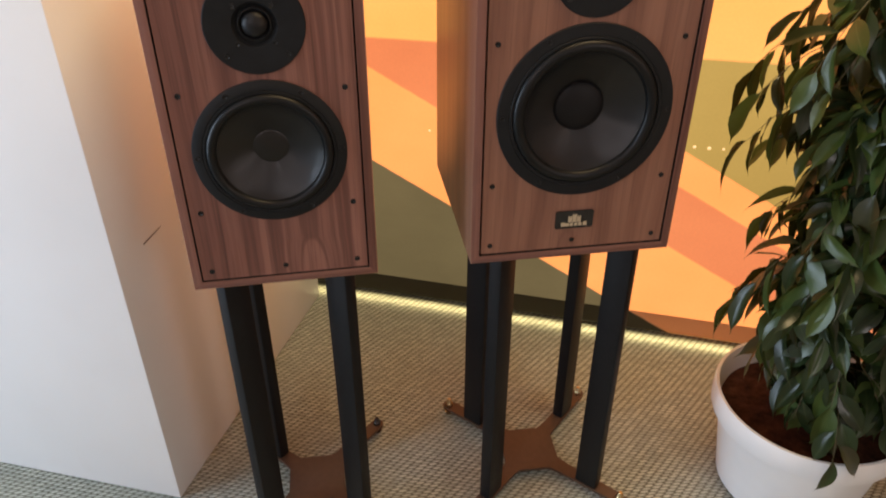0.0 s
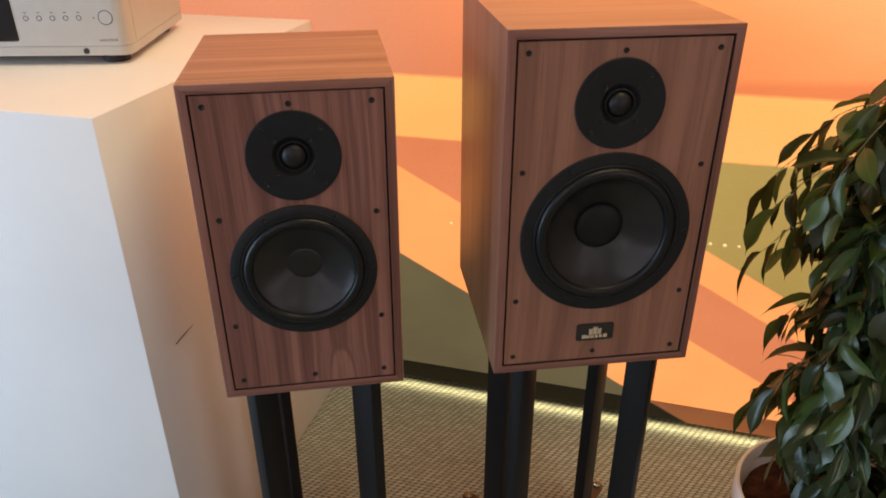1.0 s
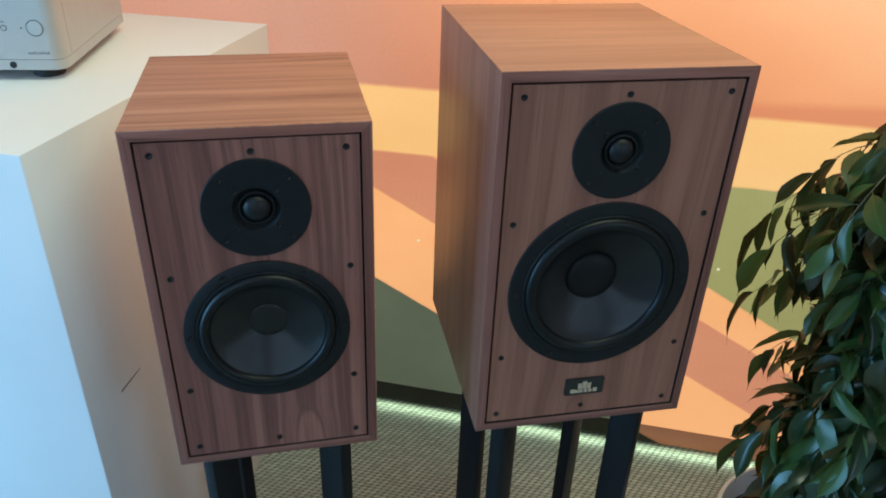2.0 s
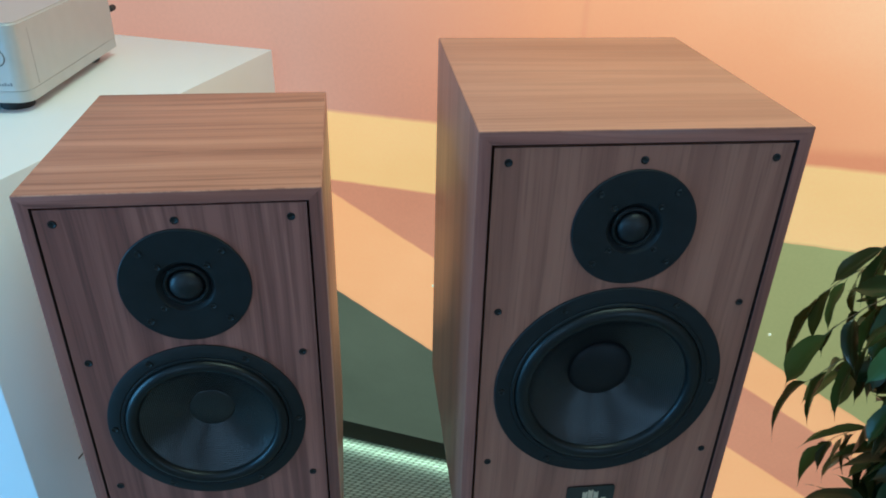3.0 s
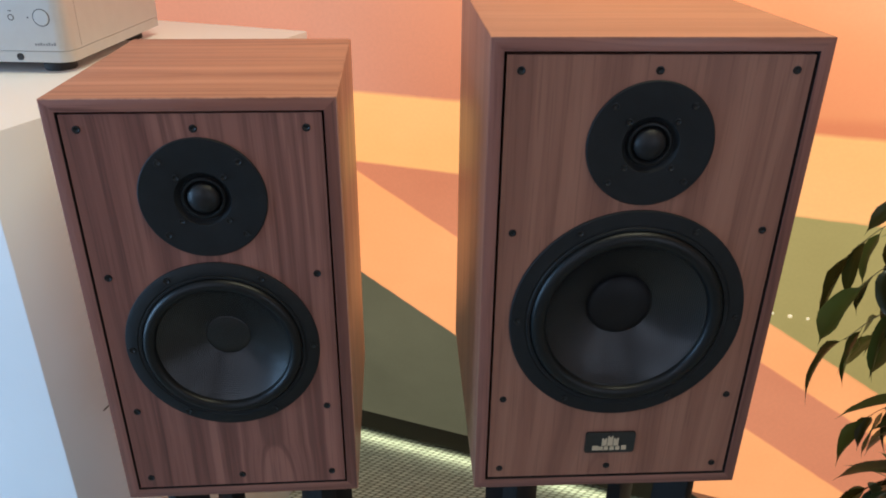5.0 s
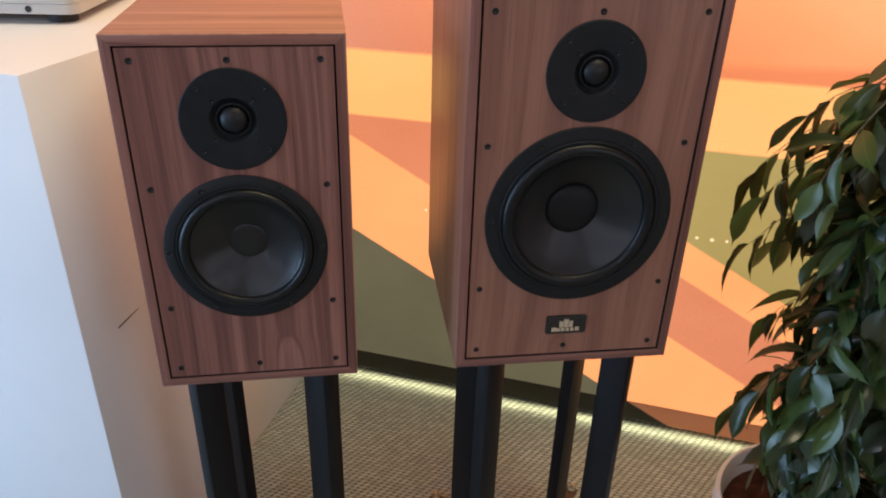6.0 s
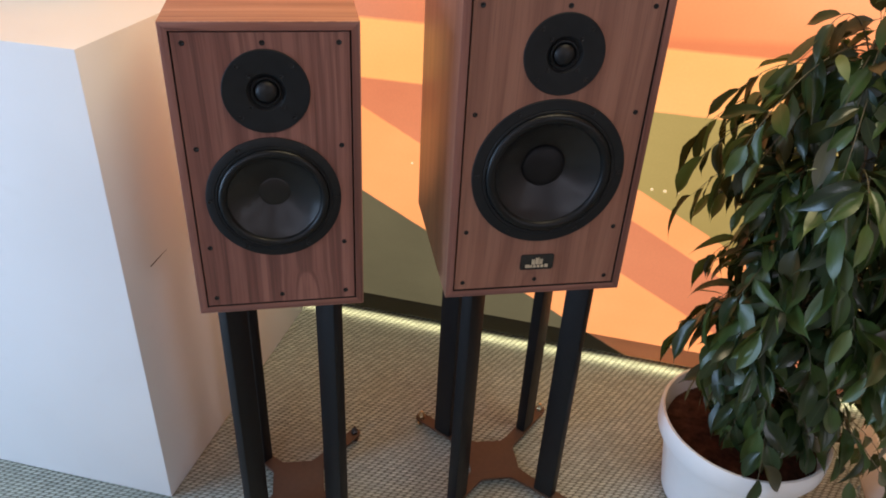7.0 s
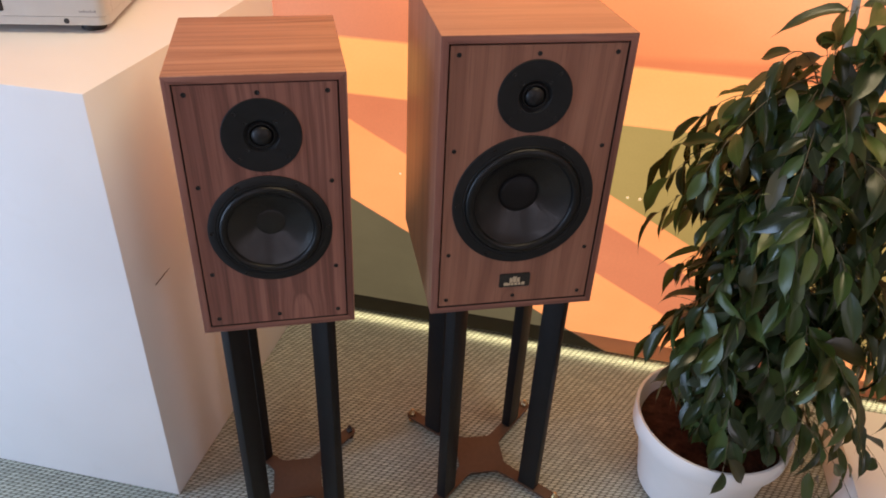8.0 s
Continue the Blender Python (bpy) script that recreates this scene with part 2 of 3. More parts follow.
def mural_material(name, glowing):
    """Printed fabric, lit from behind: fields of colour between level and slanting edges, the top one graded."""
    k = Mat(name, 0.75, spec=0.2)
    x, y, z = k.parts()
    wob = k.math("MULTIPLY", k.math("SUBTRACT", k.noise(30, None, 3), 0.5), 0.004)
    zz = k.math("ADD", z, wob)
    slant = k.math("MULTIPLY_ADD", x, 0.517, zz)
    level = k.math("MULTIPLY_ADD", x, -0.01, zz)

    def over(v, edge, soft=0.0025):
        return k.math("MULTIPLY_ADD", k.math("SUBTRACT", v, edge), 0.5 / soft, 0.5, clamp=True)

    cloud = k.noise(2.4, k.mapping((1, 1, 1.6)), 4)
    green = k.ramp(cloud, (0.3, (0.090, 0.082, 0.042)), (0.7, (0.125, 0.113, 0.058)))
    peach = k.ramp(cloud, (0.3, (0.89, 0.345, 0.105)), (0.7, (0.98, 0.40, 0.132)))
    clay = k.ramp(cloud, (0.3, (0.59, 0.195, 0.084)), (0.7, (0.66, 0.232, 0.10)))
    cream = k.ramp(cloud, (0.3, (0.89, 0.42, 0.115)), (0.7, (0.98, 0.48, 0.15)))
    leaf = k.ramp(cloud, (0.3, (0.33, 0.245, 0.070)), (0.7, (0.39, 0.30, 0.092)))
    # Top field: changes colour with height, duller far left and far right.
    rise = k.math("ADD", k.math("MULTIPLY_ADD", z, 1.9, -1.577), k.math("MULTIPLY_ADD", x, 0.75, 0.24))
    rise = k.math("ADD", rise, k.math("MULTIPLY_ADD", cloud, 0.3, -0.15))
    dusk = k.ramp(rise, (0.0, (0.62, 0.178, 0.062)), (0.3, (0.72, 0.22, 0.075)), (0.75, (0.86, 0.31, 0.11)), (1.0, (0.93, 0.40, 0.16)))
    col = k.mix(over(slant, 0.197), green, peach)
    col = k.mix(over(slant, 0.4205), col, clay)
    col = k.mix(over(slant, 0.5693), col, peach)
    col = k.mix(over(slant, 0.650), col, leaf)
    col = k.mix(over(level, 0.697), col, cream)
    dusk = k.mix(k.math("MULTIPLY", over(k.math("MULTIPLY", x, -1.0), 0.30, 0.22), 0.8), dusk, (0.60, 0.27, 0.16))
    tilt = k.math("MULTIPLY_ADD", x, -0.07, zz)
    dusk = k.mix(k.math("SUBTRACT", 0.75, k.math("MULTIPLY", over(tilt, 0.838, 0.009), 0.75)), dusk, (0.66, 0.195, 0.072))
    seam = k.math("SUBTRACT", 1.0, k.math("MULTIPLY", k.math("ABSOLUTE", k.math("ADD", x, 0.028)), 130), clamp=True)
    dusk = k.mix(k.math("MULTIPLY", seam, 0.28), dusk, (0.55, 0.18, 0.075))
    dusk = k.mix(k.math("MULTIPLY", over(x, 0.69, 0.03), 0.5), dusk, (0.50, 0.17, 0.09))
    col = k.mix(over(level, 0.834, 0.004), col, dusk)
    threads = k.math("ADD", k.math("SINE", k.math("MULTIPLY", x, 2600)), k.math("SINE", k.math("MULTIPLY", z, 2600)))
    folds = k.noise(1, k.mapping((9, 1, 0.5)), 2)
    col = k.mix(0.10, col, k.ramp(k.noise(160, None, 3), (0.3, (0.5, 0.4, 0.3)), (0.7, (0.95, 0.85, 0.7))), "MULTIPLY")
    if glowing:
        k.put(k.b.inputs["Emission Color"], col)
        k.b.inputs["Emission Strength"].default_value = 1.06
    else:
        col = k.mix(over(slant, 0.197), (0.05, 0.047, 0.030), k.mix(0.4, col, (0.80, 0.42, 0.30)))
    paint = k.mix(0.5 if glowing else 0.0, col, (0.0, 0.0, 0.0))
    return k.colour(paint).bump(k.math("MULTIPLY_ADD", threads, 0.05, k.math("MULTIPLY", folds, 3.0)), 0.35, 0.002).m


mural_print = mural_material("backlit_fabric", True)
mural_edge = mural_material("fabric_edge", False)


def soil_material():
    k = Mat("soil", 0.9, spec=0.2)
    n, f = k.noise(55, None, 5), k.noise(260, None, 3)
    k.colour(k.ramp(n, (0.3, (0.028, 0.010, 0.007)), (0.6, (0.085, 0.031, 0.019)), (0.8, (0.14, 0.06, 0.036))))
    return k.bump(k.math("ADD", n, f), 0.8, 0.004).m


soil = soil_material()


def leaf_material(name, a, b, rough):
    """Leathery leaf: the map runs across the blade from the midrib and along it from the stalk."""
    k = Mat(name, rough, spec=0.5)
    k.uv = k.t.nodes.new("ShaderNodeTexCoord").outputs["UV"]
    x, y, z = k.parts(k.uv)
    side = k.math("ABSOLUTE", k.math("SUBTRACT", x, 0.5))
    rib = k.ramp(k.math("MULTIPLY", side, 100), (0.06, (1, 1, 1)), (0.16, (0, 0, 0)))
    n = k.noise(38, None, 4)
    island = k.t.nodes.new("ShaderNodeNewGeometry").outputs["Random Per Island"]
    r = k.math("FRACT", k.math("ADD", k.random(), k.math("MULTIPLY", island, 3.7)))
    tone = k.math("MULTIPLY_ADD", n, 0.45, k.math("MULTIPLY", r, 0.6))
    col = k.ramp(tone, (0.15, a), (0.85, b))
    veins = k.math("SINE", k.math("MULTIPLY", k.math("SUBTRACT", y, k.math("MULTIPLY", side, 0.8)), 1300))
    col = k.mix(k.math("MULTIPLY", k.ramp(veins, (0.75, (0, 0, 0)), (0.98, (1, 1, 1))), 0.06), col, (0.10, 0.13, 0.05))
    col = k.mix(k.math("MULTIPLY", rib, 0.16), col, (0.12, 0.15, 0.06))
    k.colour(col).rough(k.math("MULTIPLY_ADD", r, 0.14, rough - 0.07)).bump(k.math("MULTIPLY_ADD", veins, 0.10, n), 0.18, 0.001)
    thin = k.t.nodes.new("ShaderNodeBsdfTranslucent")
    k.put(thin.inputs[0], k.mix(0.5, col, (0.16, 0.17, 0.03)))
    both = k.t.nodes.new("ShaderNodeMixShader")
    both.inputs[0].default_value = 0.24
    k.t.links.new(k.b.outputs[0], both.inputs[1])
    k.t.links.new(thin.outputs[0], both.inputs[2])
    k.t.links.new(both.outputs[0], k.t.nodes["Material Output"].inputs[0])
    k.b.inputs["Coat Weight"].default_value = 0.06
    k.b.inputs["Coat Roughness"].default_value = 0.25
    return k.m


leaf_mats = (
    leaf_material("leaf_dark", (0.007, 0.018, 0.007), (0.022, 0.046, 0.015), 0.30),
    leaf_material("leaf_green", (0.022, 0.050, 0.012), (0.064, 0.112, 0.027), 0.32),
    leaf_material("leaf_young", (0.07, 0.115, 0.028), (0.13, 0.17, 0.05), 0.38),
    leaf_material("leaf_brownish", (0.030, 0.032, 0.012), (0.062, 0.055, 0.020), 0.4),
)

# ---- mesh helpers ----


def mesh_of(name, bm, materials, smooth=35):
    me = bpy.data.meshes.new(name)
    bm.normal_update()
    bm.to_mesh(me)
    bm.free()
    for m in materials if isinstance(materials, (tuple, list)) else (materials,):
        me.materials.append(m)
    if smooth:
        me.polygons.foreach_set("use_smooth", [True] * len(me.polygons))
        me.set_sharp_from_angle(angle=radians(smooth))
    return me


def part(name, bm, material, parent=None, label="", smooth=35):
    ob = new(name, mesh_of(name, bm, material, smooth))
    ob.parent = parent
    return tagged(ob, label)


def thing(name, m, label, category, group="", kind=""):
    ob = new(name)
    ob.empty_display_size = 0.05
    ob.matrix_world = m
    return tagged(ob, label, category, group, kind)


def box(x0, x1, y0, y1, z0, z1, bevel=0.0, bm=None, segments=2):
    bm = bm or bmesh.new()
    vs = bmesh.ops.create_cube(bm, size=1)["verts"]
    for v in vs:
        v.co = Vector((x0 if v.co.x < 0 else x1, y0 if v.co.y < 0 else y1, z0 if v.co.z < 0 else z1))
    if bevel:
        es = list({e for v in vs for e in v.link_edges})
        bmesh.ops.bevel(bm, geom=es, offset=bevel, segments=segments, affect="EDGES", profile=0.5)
    return bm


def lathe(profile, seg=64, axis="y", at=(0, 0, 0), bm=None):
    """A surface turned round an axis; the profile holds pairs of radius and place along the axis."""
    bm = bm or bmesh.new()
    rings = []
    for r, h in profile:
        ring = []
        for i in range(seg if r > 1e-6 else 1):
            a = 2 * math.pi * i / seg
            p = (r * math.cos(a), h, r * math.sin(a)) if axis == "y" else (r * math.cos(a), r * math.sin(a), h)
            ring.append(bm.verts.new(Vector(p) + Vector(at)))
        rings.append(ring)
    for a, b in zip(rings, rings[1:]):
        for i in range(seg):
            j = (i + 1) % seg
            if len(a) == 1 and len(b) == 1:
                continue
            if len(a) == 1:
                bm.faces.new((a[0], b[i], b[j]))
            elif len(b) == 1:
                bm.faces.new((a[i], b[0], a[j]))
            else:
                bm.faces.new((a[i], b[i], b[j], a[j]))
    bmesh.ops.recalc_face_normals(bm, faces=bm.faces)
    return bm


def prism(outline, y0, y1, bm=None, axis="y"):
    """An outline of (x, z) pushed along y, or of (x, y) pushed along z."""
    bm = bm or bmesh.new()
    mk = (lambda p, h: (p[0], h, p[1])) if axis == "y" else (lambda p, h: (p[0], p[1], h))
    a = [bm.verts.new(mk(p, y0)) for p in outline]
    b = [bm.verts.new(mk(p, y1)) for p in outline]
    bm.faces.new(a)
    bm.faces.new(list(reversed(b)))
    for i in range(len(a)):
        j = (i + 1) % len(a)
        bm.faces.new((a[j], a[i], b[i], b[j]))
    bmesh.ops.recalc_face_normals(bm, faces=bm.faces)
    return bm


def rounded(x0, x1, z0, z1, r, n=5):
    pts = []
    for cx, cz, a0 in ((x1 - r, z1 - r, 0), (x0 + r, z1 - r, 90), (x0 + r, z0 + r, 180), (x1 - r, z0 + r, 270)):
        for i in range(n + 1):
            a = radians(a0 + 90 * i / n)
            pts.append((cx + r * math.cos(a), cz + r * math.sin(a)))
    return pts


def tube(points, radii, seg=6, bm=None):
    bm = bm or bmesh.new()
    rings = []
    for i, p in enumerate(points):
        p = Vector(p)
        d = (Vector(points[min(i + 1, len(points) - 1)]) - Vector(points[max(i - 1, 0)])).normalized()
        side = d.cross(Vector((0.31, 0.17, 0.93))).normalized()
        up = d.cross(side)
        rings.append([bm.verts.new(p + radii[i] * (math.cos(2 * math.pi * k / seg) * side + math.sin(2 * math.pi * k / seg) * up)) for k in range(seg)])
    for a, b in zip(rings, rings[1:]):
        for k in range(seg):
            bm.faces.new((a[k], a[(k + 1) % seg], b[(k + 1) % seg], b[k]))
    bm.faces.new(rings[0])
    bm.faces.new(rings[-1])
    bmesh.ops.recalc_face_normals(bm, faces=bm.faces)
    return bm


# ---- the room ----
X0, X1, Y0, Y1, ZC = ROOM


def structure(name, bm, material, label, category, smooth=0):
    ob = new(name, mesh_of(name, bm, material, smooth))
    return tagged(ob, label, category, kind="structure")


structure("floor", box(X0 - 0.1, X1 + 0.1, Y0 - 0.1, Y1 + 0.1, -0.1, 0.0), carpet, "beige and grey woven loop carpet with a dashed weave", "carpet")
structure("ceiling", box(X0 - 0.1, X1 + 0.1, Y0 - 0.1, Y1 + 0.1, ZC, ZC + 0.1), ceiling_paint, "plain white painted ceiling", "ceiling")
structure("wall_north", box(X0 - 0.1, X1 + 0.1, Y1, Y1 + 0.1, 0, ZC), wall_paint, "plain painted wall behind the mural", "wall")
south = bmesh.new()
for x0, x1, z0, z1 in ((X0 - 0.1, -1.07, 0, ZC), (0.47, X1 + 0.1, 0, ZC), (-1.07, 0.47, 0, 1.68), (-1.07, 0.47, 2.52, ZC)):
    box(x0, x1, Y0 - 0.1, Y0, z0, z1, bm=south)
structure("wall_south", south, wall_paint, "plain pale painted wall with a window opening", "wall")
east = bmesh.new()
for y0, y1, z0, z1 in ((Y0, -2.02, 0, ZC), (-0.98, Y1, 0, ZC), (-2.02, -0.98, 0, 0.88), (-2.02, -0.98, 2.12, ZC)):
    box(X1, X1 + 0.1, y0, y1, z0, z1, bm=east)
structure("wall_east", east, wall_paint, "plain pale painted wall with a window opening", "wall")
west = bmesh.new()
for y0, y1, z0, z1 in ((Y0, -1.42, 0, ZC), (-0.08, Y1, 0, ZC), (-1.42, -0.08, 0, 0.14), (-1.42, -0.08, 1.70, ZC)):
    box(X0 - 0.1, X0, y0, y1, z0, z1, bm=west)
structure("wall_west", west, wall_paint, "plain pale painted wall with a wide window opening", "wall")

# printed fabric wall, its lower edge rolled under
MURAL = pose(-0.1, 1.545, 0, 0, 0, 3.2)


def swept(prof):
    bm = bmesh.new()
    xs = [-2.2 + 5.0 * i / 40 for i in range(41)]
    cols = [[bm.verts.new((x, y, z)) for y, z in prof] for x in xs]
    for a, b in zip(cols, cols[1:]):
        for i in range(len(prof) - 1):
            bm.faces.new((a[i], b[i], b[i + 1], a[i + 1]))
    bmesh.ops.recalc_face_normals(bm, faces=bm.faces)
    return bm


mural = thing("mural_wall", MURAL, "backlit printed fabric wall with orange, cream, terracotta and olive fields", "wall", kind="structure")
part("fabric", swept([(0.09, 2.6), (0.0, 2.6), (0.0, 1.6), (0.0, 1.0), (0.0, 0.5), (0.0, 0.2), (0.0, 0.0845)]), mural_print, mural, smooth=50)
part("lower_edge", swept([(0.0, 0.0843), (0.0006, 0.080), (0.0018, 0.070), (0.0026, 0.055), (0.0026, 0.040), (0.0034, 0.033), (0.006, 0.029), (0.011, 0.0275), (0.09, 0.0275)]), mural_edge, mural, "unlit fabric edge tucked under", 50)
spark = Mat("led_point")
spark.put(spark.b.inputs["Emission Color"], (1.0, 0.72, 0.30, 1))
spark.b.inputs["Emission Strength"].default_value = 0.8
for u, z, r in ((0.298, 0.517, 0.0035), (0.327, 0.517, 0.004), (0.355, 0.518, 0.003), (-0.266, 0.494, 0.003)):
    part("led_point", lathe([(0, -0.0008), (r * 0.7, -0.0006), (r, 0.0)], 10, at=(u, 0, z)), spark.m, mural)
glow = lamp("led_strip_light", (0, 0, 0), (0, 0, -1), (3.4, 0.016), 0.9, (1.0, 0.90, 0.48), 110)
glow.matrix_world = MURAL @ pose(0.3, 0.016, 0.0225, -18, 0, 0)

# ---- white counter and low plinth ----
COUNTER = pose(-0.635, 0.8185, 0, 0, 0, 4.5)
counter = thing("display_counter", COUNTER, "white painted display counter with a thin scratch on its side", "counter")
cb = prism([(-1.5, 0), (0, 0), (0.0227, 0.68), (-1.5, 0.68)], 0.001, 0.9355, axis="z")
bmesh.ops.bevel(cb, geom=list(cb.edges), offset=0.0025, segments=2, affect="EDGES", profile=0.5)
part("body", cb, counter_white, counter)
sc = bmesh.new()
vs = [sc.verts.new((0.0334 * u + 0.0007, u, h)) for u, h in ((0.071, 0.5258), (0.072, 0.5282), (0.098, 0.5305), (0.1225, 0.5322), (0.098, 0.5288))]
top = sc.faces.new(vs)
ext = bmesh.ops.extrude_face_region(sc, geom=[top])["geom"]
for v in ext:
    if isinstance(v, bmesh.types.BMVert):
        v.co.x -= 0.002
bmesh.ops.recalc_face_normals(sc, faces=sc.faces)
part("scratch", sc, scratch_dark, counter, "thin dark scratch", 0)

plinth = thing("plinth", pose(0.785, 0.98, 0, 0, 0, 3.2), "low white painted plinth on the carpet", "plinth")
part("body", box(0, 0.5, 0, 0.46, 0.001, 0.12, 0.0025), counter_white, plinth)

# ---- amplifier ----


def amplifier():
    w, d, h, r = 0.444, 0.308, 0.104, 0.02
    amp = thing("amplifier", Matrix.Translation((-0.7685, 1.0695, 0.9355)) @ pose(0, 0, 0, 0, 0, 20.6) @ Matrix.Diagonal((0.988, 0.988, 0.988, 1)), "silver amplifier with a dark display, standing on the white counter", "amplifier")
    out = [(-w, d), (-w, r)]
    for cx, a0 in ((-w + r, 180), (-r, 270)):
        for i in range(9):
            a = radians(a0 + 90 * i / 8)
            out.append((cx + r * math.cos(a), r + r * math.sin(a)))
    out += [(0, d)]
    bm = prism(out, 0.0275, 0.012 + h, axis="z")
    edge = [e for e in bm.edges if all(abs(v.co.z - 0.012 - h) < 1e-5 for v in e.verts)]
    bmesh.ops.bevel(bm, geom=edge, offset=0.003, segments=3, affect="EDGES")
    part("cover", bm, amp_silver, amp, smooth=30)
    part("lower_strip", prism([(x * 0.9985 - 0.0003, y * 0.997 + 0.0006) for x, y in out], 0.012, 0.0268, axis="z"), amp_silver, amp, smooth=30)
    glass = part("display", prism(rounded(-0.345, -0.176, 0.036, 0.103, 0.004), -0.0008, 0.004), amp_glass, amp, "dark glass display")
    for x in (-0.147, -0.126, -0.105, -0.084, -0.063):
        x -= 0.010
        b = part("button", lathe([(0, -0.0006), (0.0028, -0.0006), (0.0031, -0.0003), (0.0031, 0.004)], 20, at=(x, 0, 0.0725)), amp_silver, amp)
        part("button_ring", lathe([(0.0032, 0.0005), (0.0032, -0.0003), (0.0043, -0.0003), (0.0043, 0.002)], 20, at=(x, 0, 0.0725)), amp_line, b)
        part("button_mark", box(x - 0.0022, x + 0.0022, -0.0003, 0.001, 0.0805, 0.0817), amp_line, b)
    k = part("knob", lathe([(0, -0.0010), (0.0098, -0.0010), (0.0105, -0.0004), (0.0105, 0.004)], 40, at=(-0.031, 0, 0.0725)), amp_silver, amp, "round silver dial flush in the panel")
    part("knob_ring", lathe([(0.0106, 0.001), (0.0106, -0.0004), (0.0117, -0.0004), (0.0117, 0.002)], 40, at=(-0.031, 0, 0.0725)), amp_line, k)
    part("indicator", lathe([(0, -0.0006), (0.0011, -0.0006), (0.0011, 0.002)], 12, at=(-0.0495, 0, 0.0725)), amp_line, amp)
    part("jack", lathe([(0.0048, 0.004), (0.0048, -0.0005), (0.0040, -0.0008), (0.0036, -0.0002), (0, -0.0001)], 24, at=(-0.0725, 0, 0.0195)), amp_foot, amp, "dark headphone socket")
    logo = bmesh.new()
    for i in range(8):
        tall = 0.0042 if i in (2, 5, 7) else 0.003
        box(-0.0475 + i * 0.0038, -0.0475 + i * 0.0038 + 0.0026, -0.0003, 0.001, 0.035, 0.035 + tall, bm=logo)
    part("maker_mark", logo, amp_grey, amp, "small dark printed mark", 0)
    for x in (-0.40, -0.040):
        for y in (0.040, 0.27):
            part("foot", lathe([(0, 0), (0.021, 0), (0.0225, 0.002), (0.0225, 0.0162), (0, 0.0162)], 28, "z", (x, y, 0)), amp_foot, amp)
    part("side_seam", box(-0.0004, 0.0002, 0.034, 0.0347, 0.03, 0.104), amp_grey, amp, smooth=0)
    for z in (0.07,):
        post = lathe([(0, 0.333), (0.0045, 0.333), (0.005, 0.331), (0.005, 0.318), (0.003, 0.316), (0.003, 0.306)], 16, at=(-0.006, 0.006, z))
        part("binding_post", post, amp_foot, amp)
    for piece in amp.children:
        if not piece.name.startswith("foot"):
            piece.location.z = 0.004
    return amp


amplifier()

# ---- loudspeaker stands ----


def stand(name, centre, angle, reach, height, plate, label, metal, look_of):
    """Four flat box posts on a cross-shaped base, each broad along its arm."""
    st = thing(name, pose(*centre, 0, 0, 0, angle), label, "speaker stand", "speaker stands")
    pts = []
    for q in range(4):
        rot = Matrix.Rotation(radians(90 * q), 2)
        for x, y in ((0.0575, -0.0165), (0.066, -0.0145), (0.085, -0.0132), (reach, -0.0122), (reach + 0.008, -0.010), (reach + 0.012, -0.005), (reach + 0.012, 0.005), (reach + 0.008, 0.010), (reach, 0.0122), (0.085, 0.0132), (0.066, 0.0145), (0.0575, 0.0165)):
            pts.append(tuple(rot @ Vector((x, y))))
    bm = prism(pts, 0.014, 0.020, axis="z")
    part("base", bm, stand_brown, st, "brown painted cross-shaped steel base", 20)
    for q in range(4):
        a = radians(90 * q)
        at = (reach * math.cos(a), reach * math.sin(a), 0)
        foot = part("foot", lathe([(0, 0), (0.0085, 0), (0.009, 0.003), (0.004, 0.005), (0.004, 0.014)], 20, "z", at), metal, st, look_of)
        part("nut", lathe([(0.0080, 0.020), (0.0080, 0.026), (0.0055, 0.029), (0.005, 0.034), (0.003, 0.037), (0, 0.0375)], 6 if q % 2 else 20, "z", at), metal, foot)
    for q in range(4):
        bm = box(plate - 0.0215, plate + 0.0215, -0.0112, 0.0112, 0.0202, height - 0.0045, 0.0028)
        bm.transform(Matrix.Rotation(radians(90 * q), 4, "Z"))
        part("post", bm, stand_black, st)
    t = plate * 0.82
    top = prism([tuple(Matrix.Rotation(radians(45), 2) @ Vector(p)) for p in rounded(-t, t, -t, t, 0.01)], height - 0.0042, height - 0.0003, axis="z")
    part("top_plate", top, stand_black, st, smooth=0)
    return st


stand("speaker_stand", (-0.0275, 1.119), -20.7, 0.2005, 0.5895, 0.133, "black steel stand with four box posts and a brown base", brass, "brass floor spike")
stand("speaker_stand", (-0.401, 0.927), -19.5, 0.175, 0.5755, 0.110, "black steel stand with four box posts and a brown base", dark_metal, "dark metal floor spike")

# ---- loudspeakers ----


def screw(r):
    return mesh_of("screw", lathe([(r, 0.001), (r, -0.0007), (r * 0.75, -0.0009), (r * 0.6, -0.0004), (r * 0.5, -0.0002), (0, -0.0001)], 14), screw_steel)


SCREWS = {r: screw(r) for r in (0.0036, 0.0034, 0.0031)}


def add_screw(parent, x, y, z, r=0.0036):
    ob = new("screw", SCREWS[r])
    ob.parent, ob.location = parent, (x, y, z)
    return ob


